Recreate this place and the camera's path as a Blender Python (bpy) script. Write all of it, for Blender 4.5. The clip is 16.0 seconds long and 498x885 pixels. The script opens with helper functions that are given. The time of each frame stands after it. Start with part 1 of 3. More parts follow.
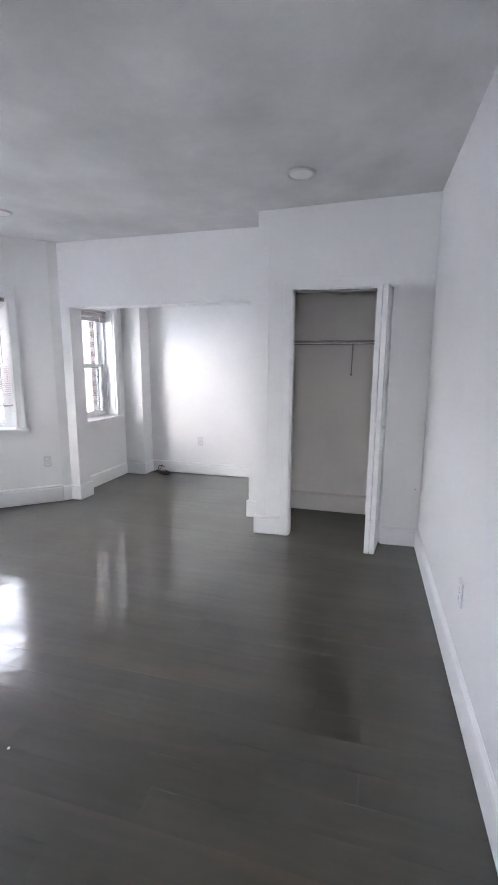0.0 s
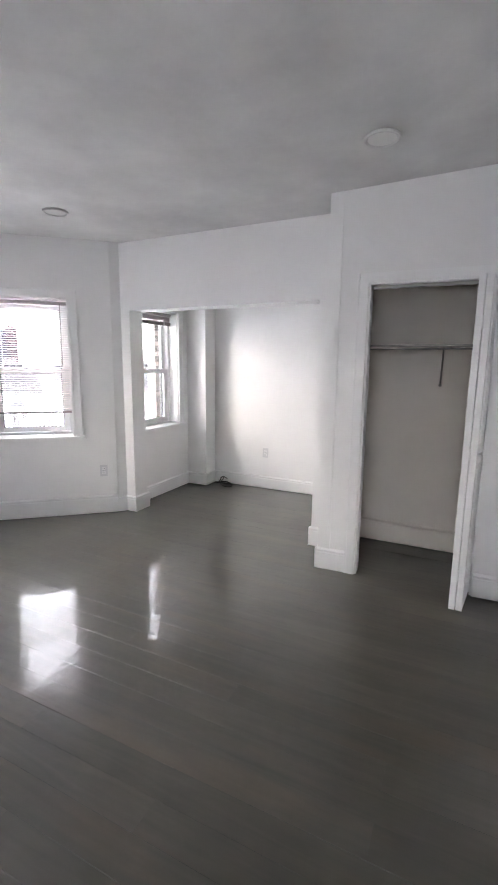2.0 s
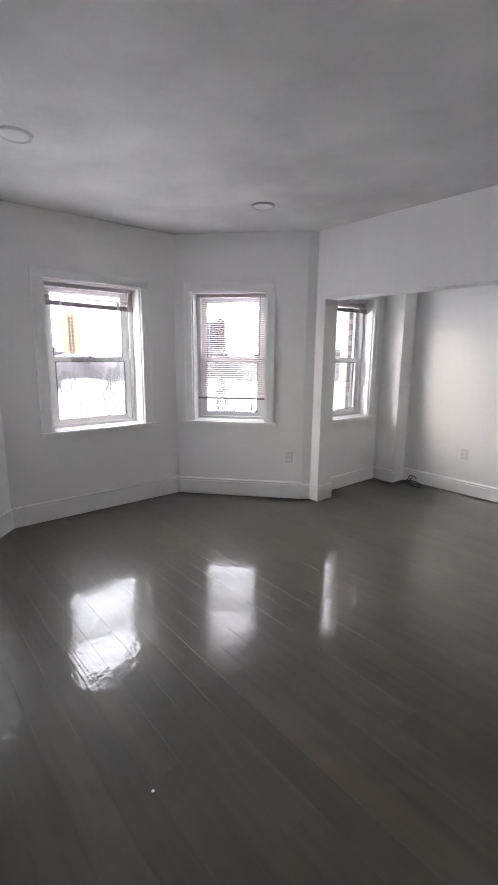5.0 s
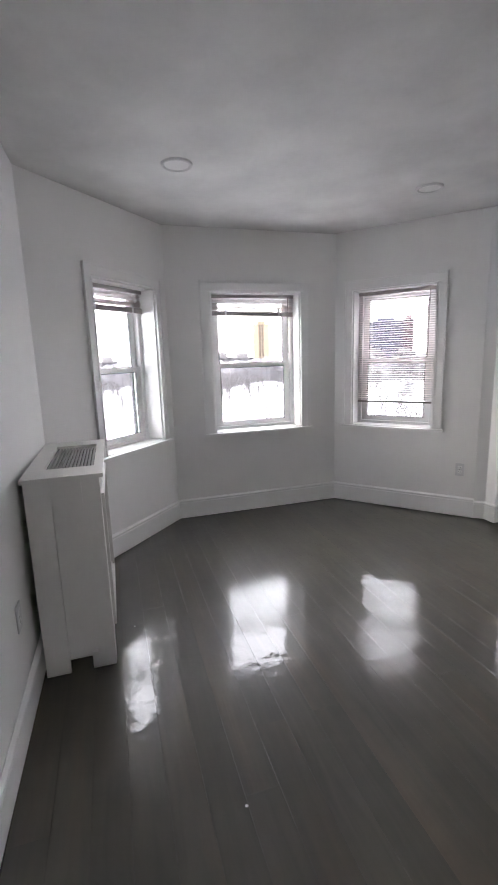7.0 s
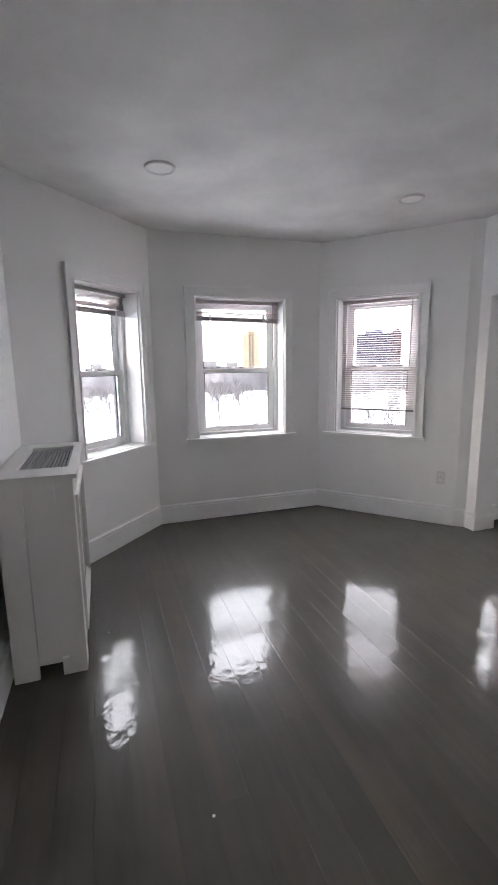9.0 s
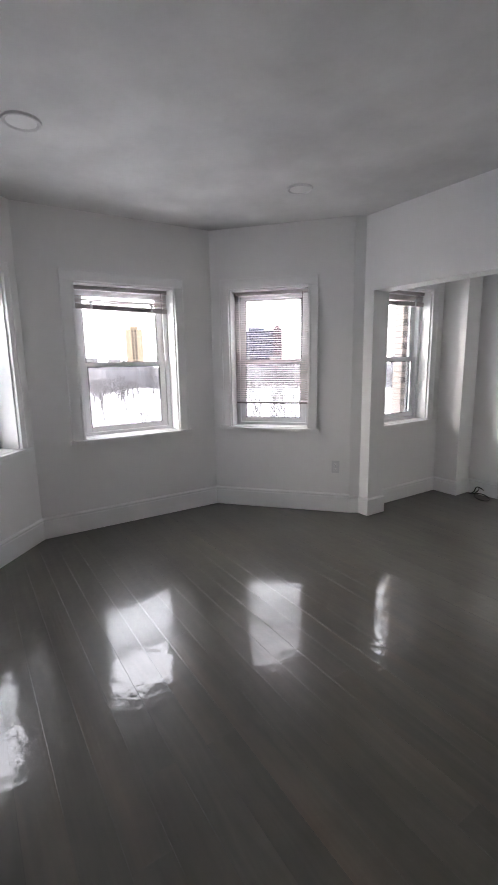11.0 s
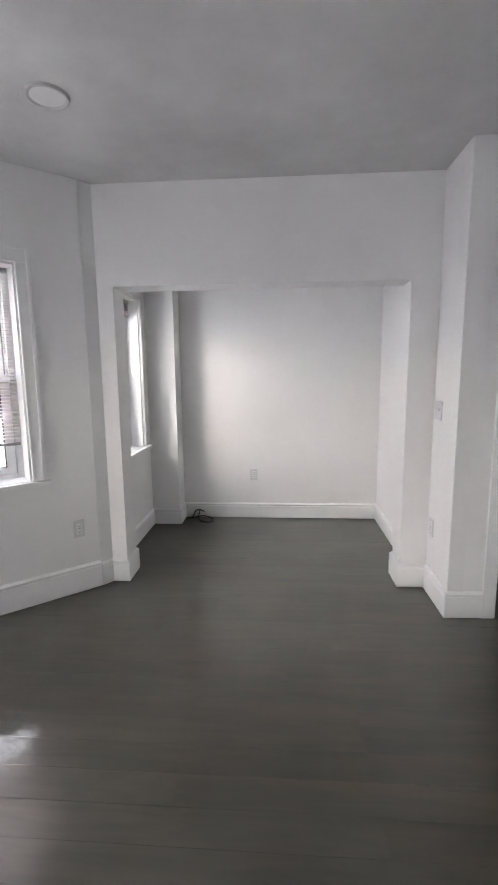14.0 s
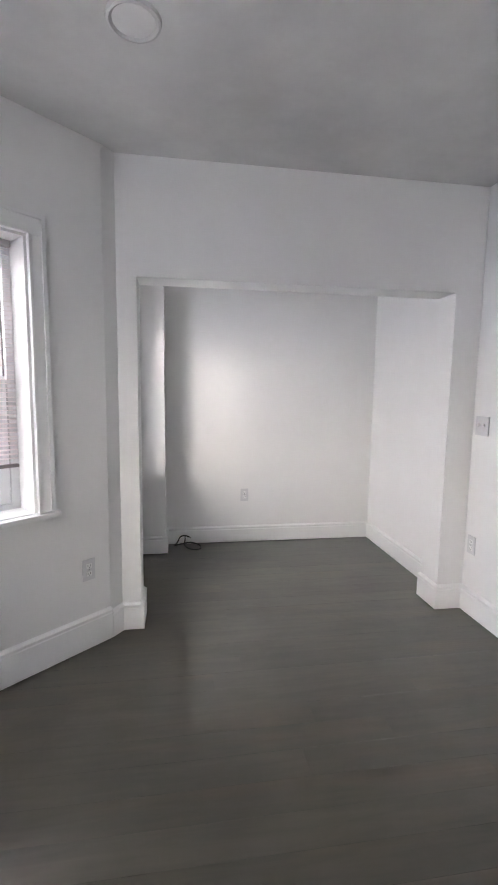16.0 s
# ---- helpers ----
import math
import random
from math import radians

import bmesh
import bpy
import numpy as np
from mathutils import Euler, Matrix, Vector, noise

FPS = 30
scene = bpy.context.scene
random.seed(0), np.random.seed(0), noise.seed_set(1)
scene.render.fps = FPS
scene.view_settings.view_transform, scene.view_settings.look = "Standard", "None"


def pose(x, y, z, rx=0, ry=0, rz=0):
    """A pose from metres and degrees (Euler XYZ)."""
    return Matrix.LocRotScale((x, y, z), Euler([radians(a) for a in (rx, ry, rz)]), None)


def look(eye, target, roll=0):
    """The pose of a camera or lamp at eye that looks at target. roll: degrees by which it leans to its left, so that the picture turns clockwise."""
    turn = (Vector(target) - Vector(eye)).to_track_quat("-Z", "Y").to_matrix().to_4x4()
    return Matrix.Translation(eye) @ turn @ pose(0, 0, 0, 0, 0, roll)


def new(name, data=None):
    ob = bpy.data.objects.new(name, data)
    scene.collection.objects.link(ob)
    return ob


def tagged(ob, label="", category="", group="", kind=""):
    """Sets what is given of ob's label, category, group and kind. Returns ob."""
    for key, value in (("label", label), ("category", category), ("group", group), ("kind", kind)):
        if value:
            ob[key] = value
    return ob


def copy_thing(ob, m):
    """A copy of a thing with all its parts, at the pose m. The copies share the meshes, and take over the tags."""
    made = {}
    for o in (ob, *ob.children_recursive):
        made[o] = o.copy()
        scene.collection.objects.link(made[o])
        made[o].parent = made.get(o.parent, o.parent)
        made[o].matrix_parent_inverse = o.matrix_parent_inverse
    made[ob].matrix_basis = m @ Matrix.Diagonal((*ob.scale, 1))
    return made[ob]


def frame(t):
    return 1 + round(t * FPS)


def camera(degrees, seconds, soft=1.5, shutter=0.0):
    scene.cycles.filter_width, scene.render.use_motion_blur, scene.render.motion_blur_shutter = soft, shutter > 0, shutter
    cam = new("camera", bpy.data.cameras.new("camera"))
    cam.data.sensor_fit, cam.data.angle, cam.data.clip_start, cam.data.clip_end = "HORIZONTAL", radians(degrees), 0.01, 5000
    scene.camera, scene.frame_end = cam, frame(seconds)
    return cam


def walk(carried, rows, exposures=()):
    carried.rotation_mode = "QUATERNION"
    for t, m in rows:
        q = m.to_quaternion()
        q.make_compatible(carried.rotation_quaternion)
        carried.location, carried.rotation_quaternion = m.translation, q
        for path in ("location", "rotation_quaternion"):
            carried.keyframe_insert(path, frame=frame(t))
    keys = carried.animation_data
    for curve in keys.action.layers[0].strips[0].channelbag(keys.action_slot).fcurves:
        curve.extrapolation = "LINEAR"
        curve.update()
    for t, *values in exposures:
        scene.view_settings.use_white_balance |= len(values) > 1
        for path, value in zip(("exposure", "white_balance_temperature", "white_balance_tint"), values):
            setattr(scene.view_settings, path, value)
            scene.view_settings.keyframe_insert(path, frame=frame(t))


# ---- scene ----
cam = camera(58.4, 16.0, 1.7, 0.3)
PATH = [
    (0, (-0.017, 0.275, 1.456), (-0.547, 2.172, 1.107), 0.3),
    (0.5, (-0.069, 0.414, 1.483), (-0.576, 2.319, 1.14), -0.0),
    (1, (-0.095, 0.539, 1.475), (-0.583, 2.451, 1.145), -0.2),
    (1.5, (-0.087, 0.696, 1.496), (-0.77, 2.545, 1.159), -0.3),
    (2, (-0.043, 0.786, 1.503), (-0.902, 2.559, 1.159), 0.6),
    (2.5, (-0.047, 0.783, 1.514), (-1.002, 2.503, 1.151), 0.4),
    (3, (-0.065, 0.778, 1.516), (-1.147, 2.416, 1.134), 0.8),
    (3.5, (-0.08, 0.765, 1.512), (-1.214, 2.365, 1.121), 1.0),
    (4, (-0.119, 0.786, 1.5), (-1.376, 2.29, 1.104), 1.0),
    (6.5, (-0.084, 1.06, 1.511), (-1.883, 1.843, 1.122), -1.1),
    (7, (-0.079, 1.129, 1.508), (-1.957, 1.7, 1.126), -1.8),
    (7.5, (-0.075, 1.155, 1.512), (-1.983, 1.622, 1.137), -1.8),
    (8, (-0.07, 1.162, 1.508), (-1.982, 1.625, 1.145), -1.2),
    (10.5, (-0.098, 1.209, 1.432), (-1.801, 2.195, 1.077), -1.0),
    (11, (-0.274, 1.202, 1.443), (-1.928, 2.265, 1.077), -1.0),
    (11.5, (-0.516, 1.191, 1.437), (-2.065, 2.407, 1.088), -0.8),
    (12, (-0.818, 1.163, 1.406), (-2.139, 2.634, 1.097), 0.1),
    (12.5, (-1.096, 1.163, 1.416), (-2.259, 2.76, 1.106), -0.8),
    (13, (-1.381, 1.236, 1.415), (-2.332, 2.968, 1.107), 0.1),
    (13.5, (-1.644, 1.291, 1.427), (-2.156, 3.199, 1.116), 0.9),
    (14, (-1.933, 1.331, 1.439), (-2.069, 3.303, 1.135), -0.6),
    (14.5, (-2.117, 1.459, 1.413), (-2.286, 3.43, 1.118), 0.0),
    (15, (-2.288, 1.625, 1.412), (-2.414, 3.602, 1.136), -0.0),
    (15.5, (-2.517, 1.664, 1.411), (-2.436, 3.647, 1.162), 0.6),
    (16, (-2.77, 1.693, 1.402), (-2.465, 3.656, 1.169), 0.8),
]
EXPOSURES = [(0.0, 4.66, 6000, 10), (1.5, 4.62, 6350, 10), (3.5, 4.32, 6420, 10), (4.2, 4.14, 6420, 10), (7.5, 4.0, 6430, 10), (11.0, 3.8, 6420, 10), (13.0, 3.76, 6430, 10), (13.5, 3.76, 6430, 10), (14.0, 4.1, 6420, 10), (16.0, 4.12, 6400, 10)]
walk(cam, [(t, look(eye, target, roll)) for t, eye, target, roll in PATH], EXPOSURES)

# ---- light: overcast winter sky through the windows ----
world = bpy.data.worlds.new("overcast_sky")
scene.world = world
world.use_nodes = True
wn, wl = world.node_tree.nodes, world.node_tree.links
sky = wn.new("ShaderNodeTexSky")
sky.sky_type = "NISHITA"
sky.sun_disc = False
sky.sun_elevation = radians(27)
sky.sun_rotation = radians(220)
sky.dust_density = 4.0
haze = wn.new("ShaderNodeMix")
haze.data_type = "RGBA"
haze.inputs["Factor"].default_value = 0.86
haze.inputs[7].default_value = (6.85, 6.55, 6.9, 1)
wl.new(sky.outputs[0], haze.inputs[6])
wl.new(haze.outputs[2], wn["Background"].inputs["Color"])
wn["Background"].inputs["Strength"].default_value = 0.15

sun_data = bpy.data.lights.new("sun", "SUN")
sun_data.energy = 0.1
sun_data.angle = radians(50)
sun_data.color = (1.0, 0.985, 0.97)
sun = new("sun", sun_data)
sun.matrix_world = look((-30, -36, 24), (0, 0, 0))


# ---- materials ----
def material(name, color, rough=0.5, metal=0.0, vary=0.04, scale=3.0, bump=0.0, bump_scale=60.0, spec=0.5, stretch=(1, 1, 1), fine=0.02):
    m = bpy.data.materials.new(name)
    m.use_nodes = True
    n, l = m.node_tree.nodes, m.node_tree.links
    p = n["Principled BSDF"]
    p.inputs["Roughness"].default_value = rough
    p.inputs["Metallic"].default_value = metal
    p.inputs["Specular IOR Level"].default_value = spec
    co = n.new("ShaderNodeTexCoord")
    mp = n.new("ShaderNodeMapping")
    mp.inputs["Scale"].default_value = stretch
    l.new(co.outputs["Object"], mp.inputs["Vector"])
    big = n.new("ShaderNodeTexNoise")
    big.inputs["Scale"].default_value = scale
    big.inputs["Detail"].default_value = 5
    l.new(mp.outputs[0], big.inputs["Vector"])
    small = n.new("ShaderNodeTexNoise")
    small.inputs["Scale"].default_value = bump_scale
    small.inputs["Detail"].default_value = 3
    l.new(mp.outputs[0], small.inputs["Vector"])
    r1 = n.new("ShaderNodeMapRange")
    r1.inputs["From Min"].default_value, r1.inputs["From Max"].default_value = 0.3, 0.7
    r1.inputs["To Min"].default_value, r1.inputs["To Max"].default_value = 1 - vary, 1 + vary
    l.new(big.outputs["Fac"], r1.inputs["Value"])
    r2 = n.new("ShaderNodeMapRange")
    r2.inputs["To Min"].default_value, r2.inputs["To Max"].default_value = 1 - fine, 1 + fine
    l.new(small.outputs["Fac"], r2.inputs["Value"])
    mul = n.new("ShaderNodeMath")
    mul.operation = "MULTIPLY"
    l.new(r1.outputs[0], mul.inputs[0])
    l.new(r2.outputs[0], mul.inputs[1])
    hs = n.new("ShaderNodeHueSaturation")
    hs.inputs["Color"].default_value = (*color, 1)
    l.new(mul.outputs[0], hs.inputs["Value"])
    l.new(hs.outputs[0], p.inputs["Base Color"])
    if bump:
        b = n.new("ShaderNodeBump")
        b.inputs["Strength"].default_value = bump
        b.inputs["Distance"].default_value = 0.004
        l.new(small.outputs["Fac"], b.inputs["Height"])
        b2 = n.new("ShaderNodeBump")
        b2.inputs["Strength"].default_value = bump
        b2.inputs["Distance"].default_value = 0.02
        l.new(big.outputs["Fac"], b2.inputs["Height"])
        l.new(b.outputs[0], b2.inputs["Normal"])
        l.new(b2.outputs[0], p.inputs["Normal"])
    return m


WALL = material("white_wall_paint", (0.825, 0.82, 0.812), 0.55, vary=0.02, scale=1.6, bump=0.04, bump_scale=140, spec=0.35)
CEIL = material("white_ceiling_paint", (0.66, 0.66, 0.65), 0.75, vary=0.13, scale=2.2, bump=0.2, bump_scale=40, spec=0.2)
CLOSET = material("cream_closet_paint", (0.78, 0.745, 0.69), 0.6, vary=0.03, scale=2, bump=0.1, bump_scale=120, spec=0.3)
TRIM = material("white_trim_paint", (0.84, 0.838, 0.835), 0.32, vary=0.015, scale=4, bump=0.05, bump_scale=90)
VINYL = material("white_vinyl", (0.80, 0.80, 0.81), 0.35, vary=0.02, scale=6, bump=0.02)
GASKET = material("dark_gasket", (0.05, 0.05, 0.055), 0.6)
TRACK = material("dark_track_metal", (0.07, 0.07, 0.075), 0.5, metal=0.3)
BLIND = material("ivory_blind_slat", (0.87, 0.83, 0.82), 0.45, vary=0.03, scale=8)
_n, _l = BLIND.node_tree.nodes, BLIND.node_tree.links
_tl = _n.new("ShaderNodeBsdfTranslucent")
_tl.inputs["Color"].default_value = (0.93, 0.885, 0.88, 1)
_mx = _n.new("ShaderNodeMixShader")
_mx.inputs[0].default_value = 0.6
_l.new(_n["Principled BSDF"].outputs[0], _mx.inputs[1])
_l.new(_tl.outputs[0], _mx.inputs[2])
_l.new(_mx.outputs[0], _n["Material Output"].inputs["Surface"])
# the ivory slat again, with the shade under the window head in its colour
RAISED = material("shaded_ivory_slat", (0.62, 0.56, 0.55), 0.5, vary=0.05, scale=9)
RAIL = material("grey_blind_rail", (0.27, 0.245, 0.245), 0.5, vary=0.05, scale=8)
STACK = material("grey_stacked_slats", (0.38, 0.35, 0.35), 0.5, vary=0.1, scale=9)
HEADRAIL = material("pale_headrail_metal", (0.50, 0.465, 0.46), 0.45, vary=0.04, scale=8)
PLATE = material("white_plate_plastic", (0.68, 0.68, 0.69), 0.35, vary=0.01)
SLOT = material("outlet_slot", (0.06, 0.06, 0.06), 0.6)
COVER = material("cream_radiator_cover_paint", (0.80, 0.785, 0.76), 0.4, vary=0.02, scale=5, bump=0.06, bump_scale=80)
GRILLE = material("grey_grille_metal", (0.36, 0.36, 0.35), 0.45, metal=0.4, vary=0.08, scale=12)
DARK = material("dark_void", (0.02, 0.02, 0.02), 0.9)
STEEL = material("grey_painted_metal", (0.30, 0.295, 0.28), 0.4, metal=0.3, vary=0.06, scale=10)
CABLE = material("black_cable_rubber", (0.015, 0.015, 0.015), 0.4)
LENS = material("frosted_light_lens", (0.76, 0.755, 0.745), 0.45, vary=0.02)
LAMPTRIM = material("light_trim_ring", (0.62, 0.615, 0.61), 0.4, vary=0.02)
BRICK = material("buff_brick", (0.34, 0.295, 0.27), 0.85, vary=0.15, scale=9, bump=0.4, bump_scale=90, fine=0.15)
MORTAR = material("pale_mortar", (0.15, 0.142, 0.135), 0.9, vary=0.1, scale=12, bump=0.3)
SNOW = material("snow", (0.60, 0.61, 0.63), 0.7, vary=0.12, scale=0.05, bump=0.2, bump_scale=1.5)
BARK = material("winter_bark", (0.075, 0.070, 0.070), 0.9, vary=0.25, scale=3, bump=0.3, bump_scale=25, spec=0.05)
WOODS = material("grey_winter_woods", (0.115, 0.111, 0.116), 0.95, vary=0.45, scale=0.09, bump=0.3, bump_scale=0.6, fine=0.4, spec=0.03)
TOWER_A = material("ochre_facade", (0.14, 0.110, 0.078), 0.9, vary=0.08, scale=0.1, spec=0.05)
TOWER_B = material("slate_blue_facade", (0.040, 0.043, 0.060), 0.8, vary=0.1, scale=0.1, spec=0.05)
TOWER_C = material("rose_concrete_facade", (0.075, 0.052, 0.055), 0.9, vary=0.1, scale=0.1, spec=0.05)
PANE_FAR = material("far_window_glass", (0.012, 0.011, 0.013), 0.5, vary=0.2, scale=0.3, spec=0.05)
ROOF = material("house_siding", (0.09, 0.085, 0.085), 0.9, vary=0.3, scale=0.2, spec=0.05)
FLECK = material("paint_fleck", (0.8, 0.8, 0.78), 0.6)


def glass_material():
    m = bpy.data.materials.new("window_glass")
    m.use_nodes = True
    n, l = m.node_tree.nodes, m.node_tree.links
    n.remove(n["Principled BSDF"])
    tr = n.new("ShaderNodeBsdfTransparent")
    tr.inputs["Color"].default_value = (0.95, 0.96, 0.96, 1)
    gl = n.new("ShaderNodeBsdfGlossy")
    gl.inputs["Roughness"].default_value = 0.02
    lw = n.new("ShaderNodeLayerWeight")
    pw = n.new("ShaderNodeMath")
    pw.operation = "POWER"
    pw.inputs[1].default_value = 5.0
    ad = n.new("ShaderNodeMath")
    ad.operation = "MULTIPLY_ADD"
    ad.inputs[1].default_value, ad.inputs[2].default_value = 0.9, 0.04
    l.new(lw.outputs["Facing"], pw.inputs[0])
    l.new(pw.outputs[0], ad.inputs[0])
    mx = n.new("ShaderNodeMixShader")
    l.new(ad.outputs[0], mx.inputs[0])
    l.new(tr.outputs[0], mx.inputs[1])
    l.new(gl.outputs[0], mx.inputs[2])
    l.new(mx.outputs[0], n["Material Output"].inputs["Surface"])
    return m


GLASS = glass_material()


def screen_material():
    """Fine insect mesh, too fine to see its wires."""
    m = bpy.data.materials.new("insect_mesh")
    m.use_nodes = True
    n, l = m.node_tree.nodes, m.node_tree.links
    p = n["Principled BSDF"]
    p.inputs["Base Color"].default_value = (0.10, 0.105, 0.12, 1)
    p.inputs["Roughness"].default_value = 0.6
    tr = n.new("ShaderNodeBsdfTransparent")
    mx = n.new("ShaderNodeMixShader")
    mx.inputs[0].default_value = 0.16
    l.new(tr.outputs[0], mx.inputs[1])
    l.new(p.outputs[0], mx.inputs[2])
    l.new(mx.outputs[0], n["Material Output"].inputs["Surface"])
    return m


MESH = screen_material()


def floor_material():
    m = bpy.data.materials.new("dark_stained_floorboard")
    m.use_nodes = True
    n, l = m.node_tree.nodes, m.node_tree.links
    p = n["Principled BSDF"]
    geo = n.new("ShaderNodeNewGeometry")
    info = n.new("ShaderNodeObjectInfo")
    off = n.new("ShaderNodeVectorMath")
    off.operation = "MULTIPLY_ADD"
    off.inputs[1].default_value = (40, 40, 40)
    l.new(info.outputs["Random"], off.inputs[0])
    l.new(geo.outputs["Position"], off.inputs[2])
    stretch = n.new("ShaderNodeMapping")
    stretch.inputs["Scale"].default_value = (0.8, 8.0, 1.0)
    l.new(off.outputs[0], stretch.inputs["Vector"])
    grain = n.new("ShaderNodeTexNoise")
    grain.inputs["Scale"].default_value = 3.0
    grain.inputs["Detail"].default_value = 6
    grain.inputs["Distortion"].default_value = 0.8
    l.new(stretch.outputs[0], grain.inputs["Vector"])
    ring_map = n.new("ShaderNodeMapping")
    ring_map.inputs["Scale"].default_value = (0.6, 7.0, 1.0)
    l.new(off.outputs[0], ring_map.inputs["Vector"])
    ring = n.new("ShaderNodeTexWave")
    ring.wave_type = "RINGS"
    ring.inputs["Scale"].default_value = 2.2
    ring.inputs["Distortion"].default_value = 5.0
    ring.inputs["Detail"].default_value = 2
    l.new(ring_map.outputs[0], ring.inputs["Vector"])
    stain = n.new("ShaderNodeTexNoise")
    stain.inputs["Scale"].default_value = 1.3
    stain.inputs["Detail"].default_value = 4
    l.new(geo.outputs["Position"], stain.inputs["Vector"])
    ramp = n.new("ShaderNodeValToRGB")
    ramp.color_ramp.elements[0].position = 0.25
    ramp.color_ramp.elements[0].color = (0.055, 0.0515, 0.041, 1)
    ramp.color_ramp.elements[1].position = 0.8
    ramp.color_ramp.elements[1].color = (0.075, 0.0685, 0.053, 1)
    l.new(grain.outputs["Fac"], ramp.inputs[0])
    val = n.new("ShaderNodeMath")
    val.operation = "MULTIPLY_ADD"
    val.inputs[1].default_value = 0.15
    val.inputs[2].default_value = 0.93
    l.new(info.outputs["Random"], val.inputs[0])
    st = n.new("ShaderNodeMapRange")
    st.inputs["From Min"].default_value, st.inputs["From Max"].default_value = 0.3, 0.7
    st.inputs["To Min"].default_value, st.inputs["To Max"].default_value = 0.78, 1.28
    l.new(stain.outputs["Fac"], st.inputs["Value"])
    mul = n.new("ShaderNodeMath")
    mul.operation = "MULTIPLY"
    l.new(val.outputs[0], mul.inputs[0])
    l.new(st.outputs[0], mul.inputs[1])
    hs = n.new("ShaderNodeHueSaturation")
    # brown patches where the stain is thin, drawn out along the boards
    thin_map = n.new("ShaderNodeMapping")
    thin_map.inputs["Scale"].default_value = (0.5, 3.2, 1.0)
    l.new(off.outputs[0], thin_map.inputs["Vector"])
    thin = n.new("ShaderNodeTexNoise")
    thin.inputs["Scale"].default_value = 1.6
    thin.inputs["Detail"].default_value = 4
    l.new(thin_map.outputs[0], thin.inputs["Vector"])
    thin_fac = n.new("ShaderNodeMapRange")
    thin_fac.inputs["From Min"].default_value, thin_fac.inputs["From Max"].default_value = 0.56, 0.74
    thin_fac.inputs["To Max"].default_value = 0.75
    l.new(thin.outputs["Fac"], thin_fac.inputs["Value"])
    brown = n.new("ShaderNodeMix")
    brown.data_type = "RGBA"
    brown.inputs[7].default_value = (0.088, 0.071, 0.050, 1)
    l.new(thin_fac.outputs[0], brown.inputs["Factor"])
    l.new(ramp.outputs[0], brown.inputs[6])
    l.new(brown.outputs[2], hs.inputs["Color"])
    l.new(mul.outputs[0], hs.inputs["Value"])
    l.new(hs.outputs[0], p.inputs["Base Color"])
    rr = n.new("ShaderNodeMapRange")
    rr.inputs["To Min"].default_value, rr.inputs["To Max"].default_value = FLOOR_ROUGH
    l.new(stain.outputs["Fac"], rr.inputs["Value"])
    l.new(rr.outputs[0], p.inputs["Coat Roughness"])
    p.inputs["Coat Weight"].default_value = 0.9
    p.inputs["Roughness"].default_value = 0.36
    p.inputs["Specular IOR Level"].default_value = 0.28
    b1 = n.new("ShaderNodeBump")
    b1.inputs["Strength"].default_value = 0.11
    b1.inputs["Distance"].default_value = 0.003
    # raised grain shows only in patches
    patch = n.new("ShaderNodeMath")
    patch.operation = "MULTIPLY"
    l.new(ring.outputs["Fac"], patch.inputs[0])
    l.new(thin_fac.outputs[0], patch.inputs[1])
    l.new(patch.outputs[0], b1.inputs["Height"])
    b2 = n.new("ShaderNodeBump")
    b2.inputs["Strength"].default_value = 0.055
    b2.inputs["Distance"].default_value = 0.004
    l.new(grain.outputs["Fac"], b2.inputs["Height"])
    l.new(b1.outputs[0], b2.inputs["Normal"])
    swell_map = n.new("ShaderNodeMapping")
    swell_map.inputs["Scale"].default_value = (1.2, 1.1, 1.0)
    l.new(off.outputs[0], swell_map.inputs["Vector"])
    swell = n.new("ShaderNodeTexNoise")
    swell.inputs["Scale"].default_value = 13.0
    swell.inputs["Detail"].default_value = 3
    l.new(swell_map.outputs[0], swell.inputs["Vector"])
    b3 = n.new("ShaderNodeBump")
    b3.inputs["Strength"].default_value = 0.14
    b3.inputs["Distance"].default_value = 0.012
    l.new(swell.outputs["Fac"], b3.inputs["Height"])
    l.new(b2.outputs[0], b3.inputs["Normal"])
    l.new(b3.outputs[0], p.inputs["Normal"])
    l.new(b3.outputs[0], p.inputs["Coat Normal"])
    return m


FLOOR_ROUGH = (0.03, 0.10)
FLOOR = floor_material()


# ---- mesh helpers ----
def box(bm, x0, x1, y0, y1, z0, z1, bevel=0.0):
    made = bmesh.ops.create_cube(bm, size=1, matrix=Matrix.Translation(((x0 + x1) / 2, (y0 + y1) / 2, (z0 + z1) / 2)) @ Matrix.Diagonal((abs(x1 - x0), abs(y1 - y0), abs(z1 - z0), 1)))
    if bevel:
        edges = list({e for v in made["verts"] for e in v.link_edges})
        bmesh.ops.bevel(bm, geom=edges, offset=bevel, segments=2, affect="EDGES", profile=0.7)
    return bm


def boxes(*specs, bevel=0.0):
    bm = bmesh.new()
    for s in specs:
        box(bm, *s, bevel=bevel)
    return bm


def rod(bm, a, b, r, sides=10, r2=None):
    a, b = Vector(a), Vector(b)
    d = b - a
    m = Matrix.Translation((a + b) / 2) @ d.to_track_quat("Z", "Y").to_matrix().to_4x4()
    bmesh.ops.create_cone(bm, cap_ends=True, segments=sides, radius1=r, radius2=r if r2 is None else r2, depth=d.length, matrix=m)
    return bm


def mesh_of(name, bm, mat):
    me = bpy.data.meshes.new(name)
    bm.to_mesh(me)
    bm.free()
    me.materials.append(mat)
    return me


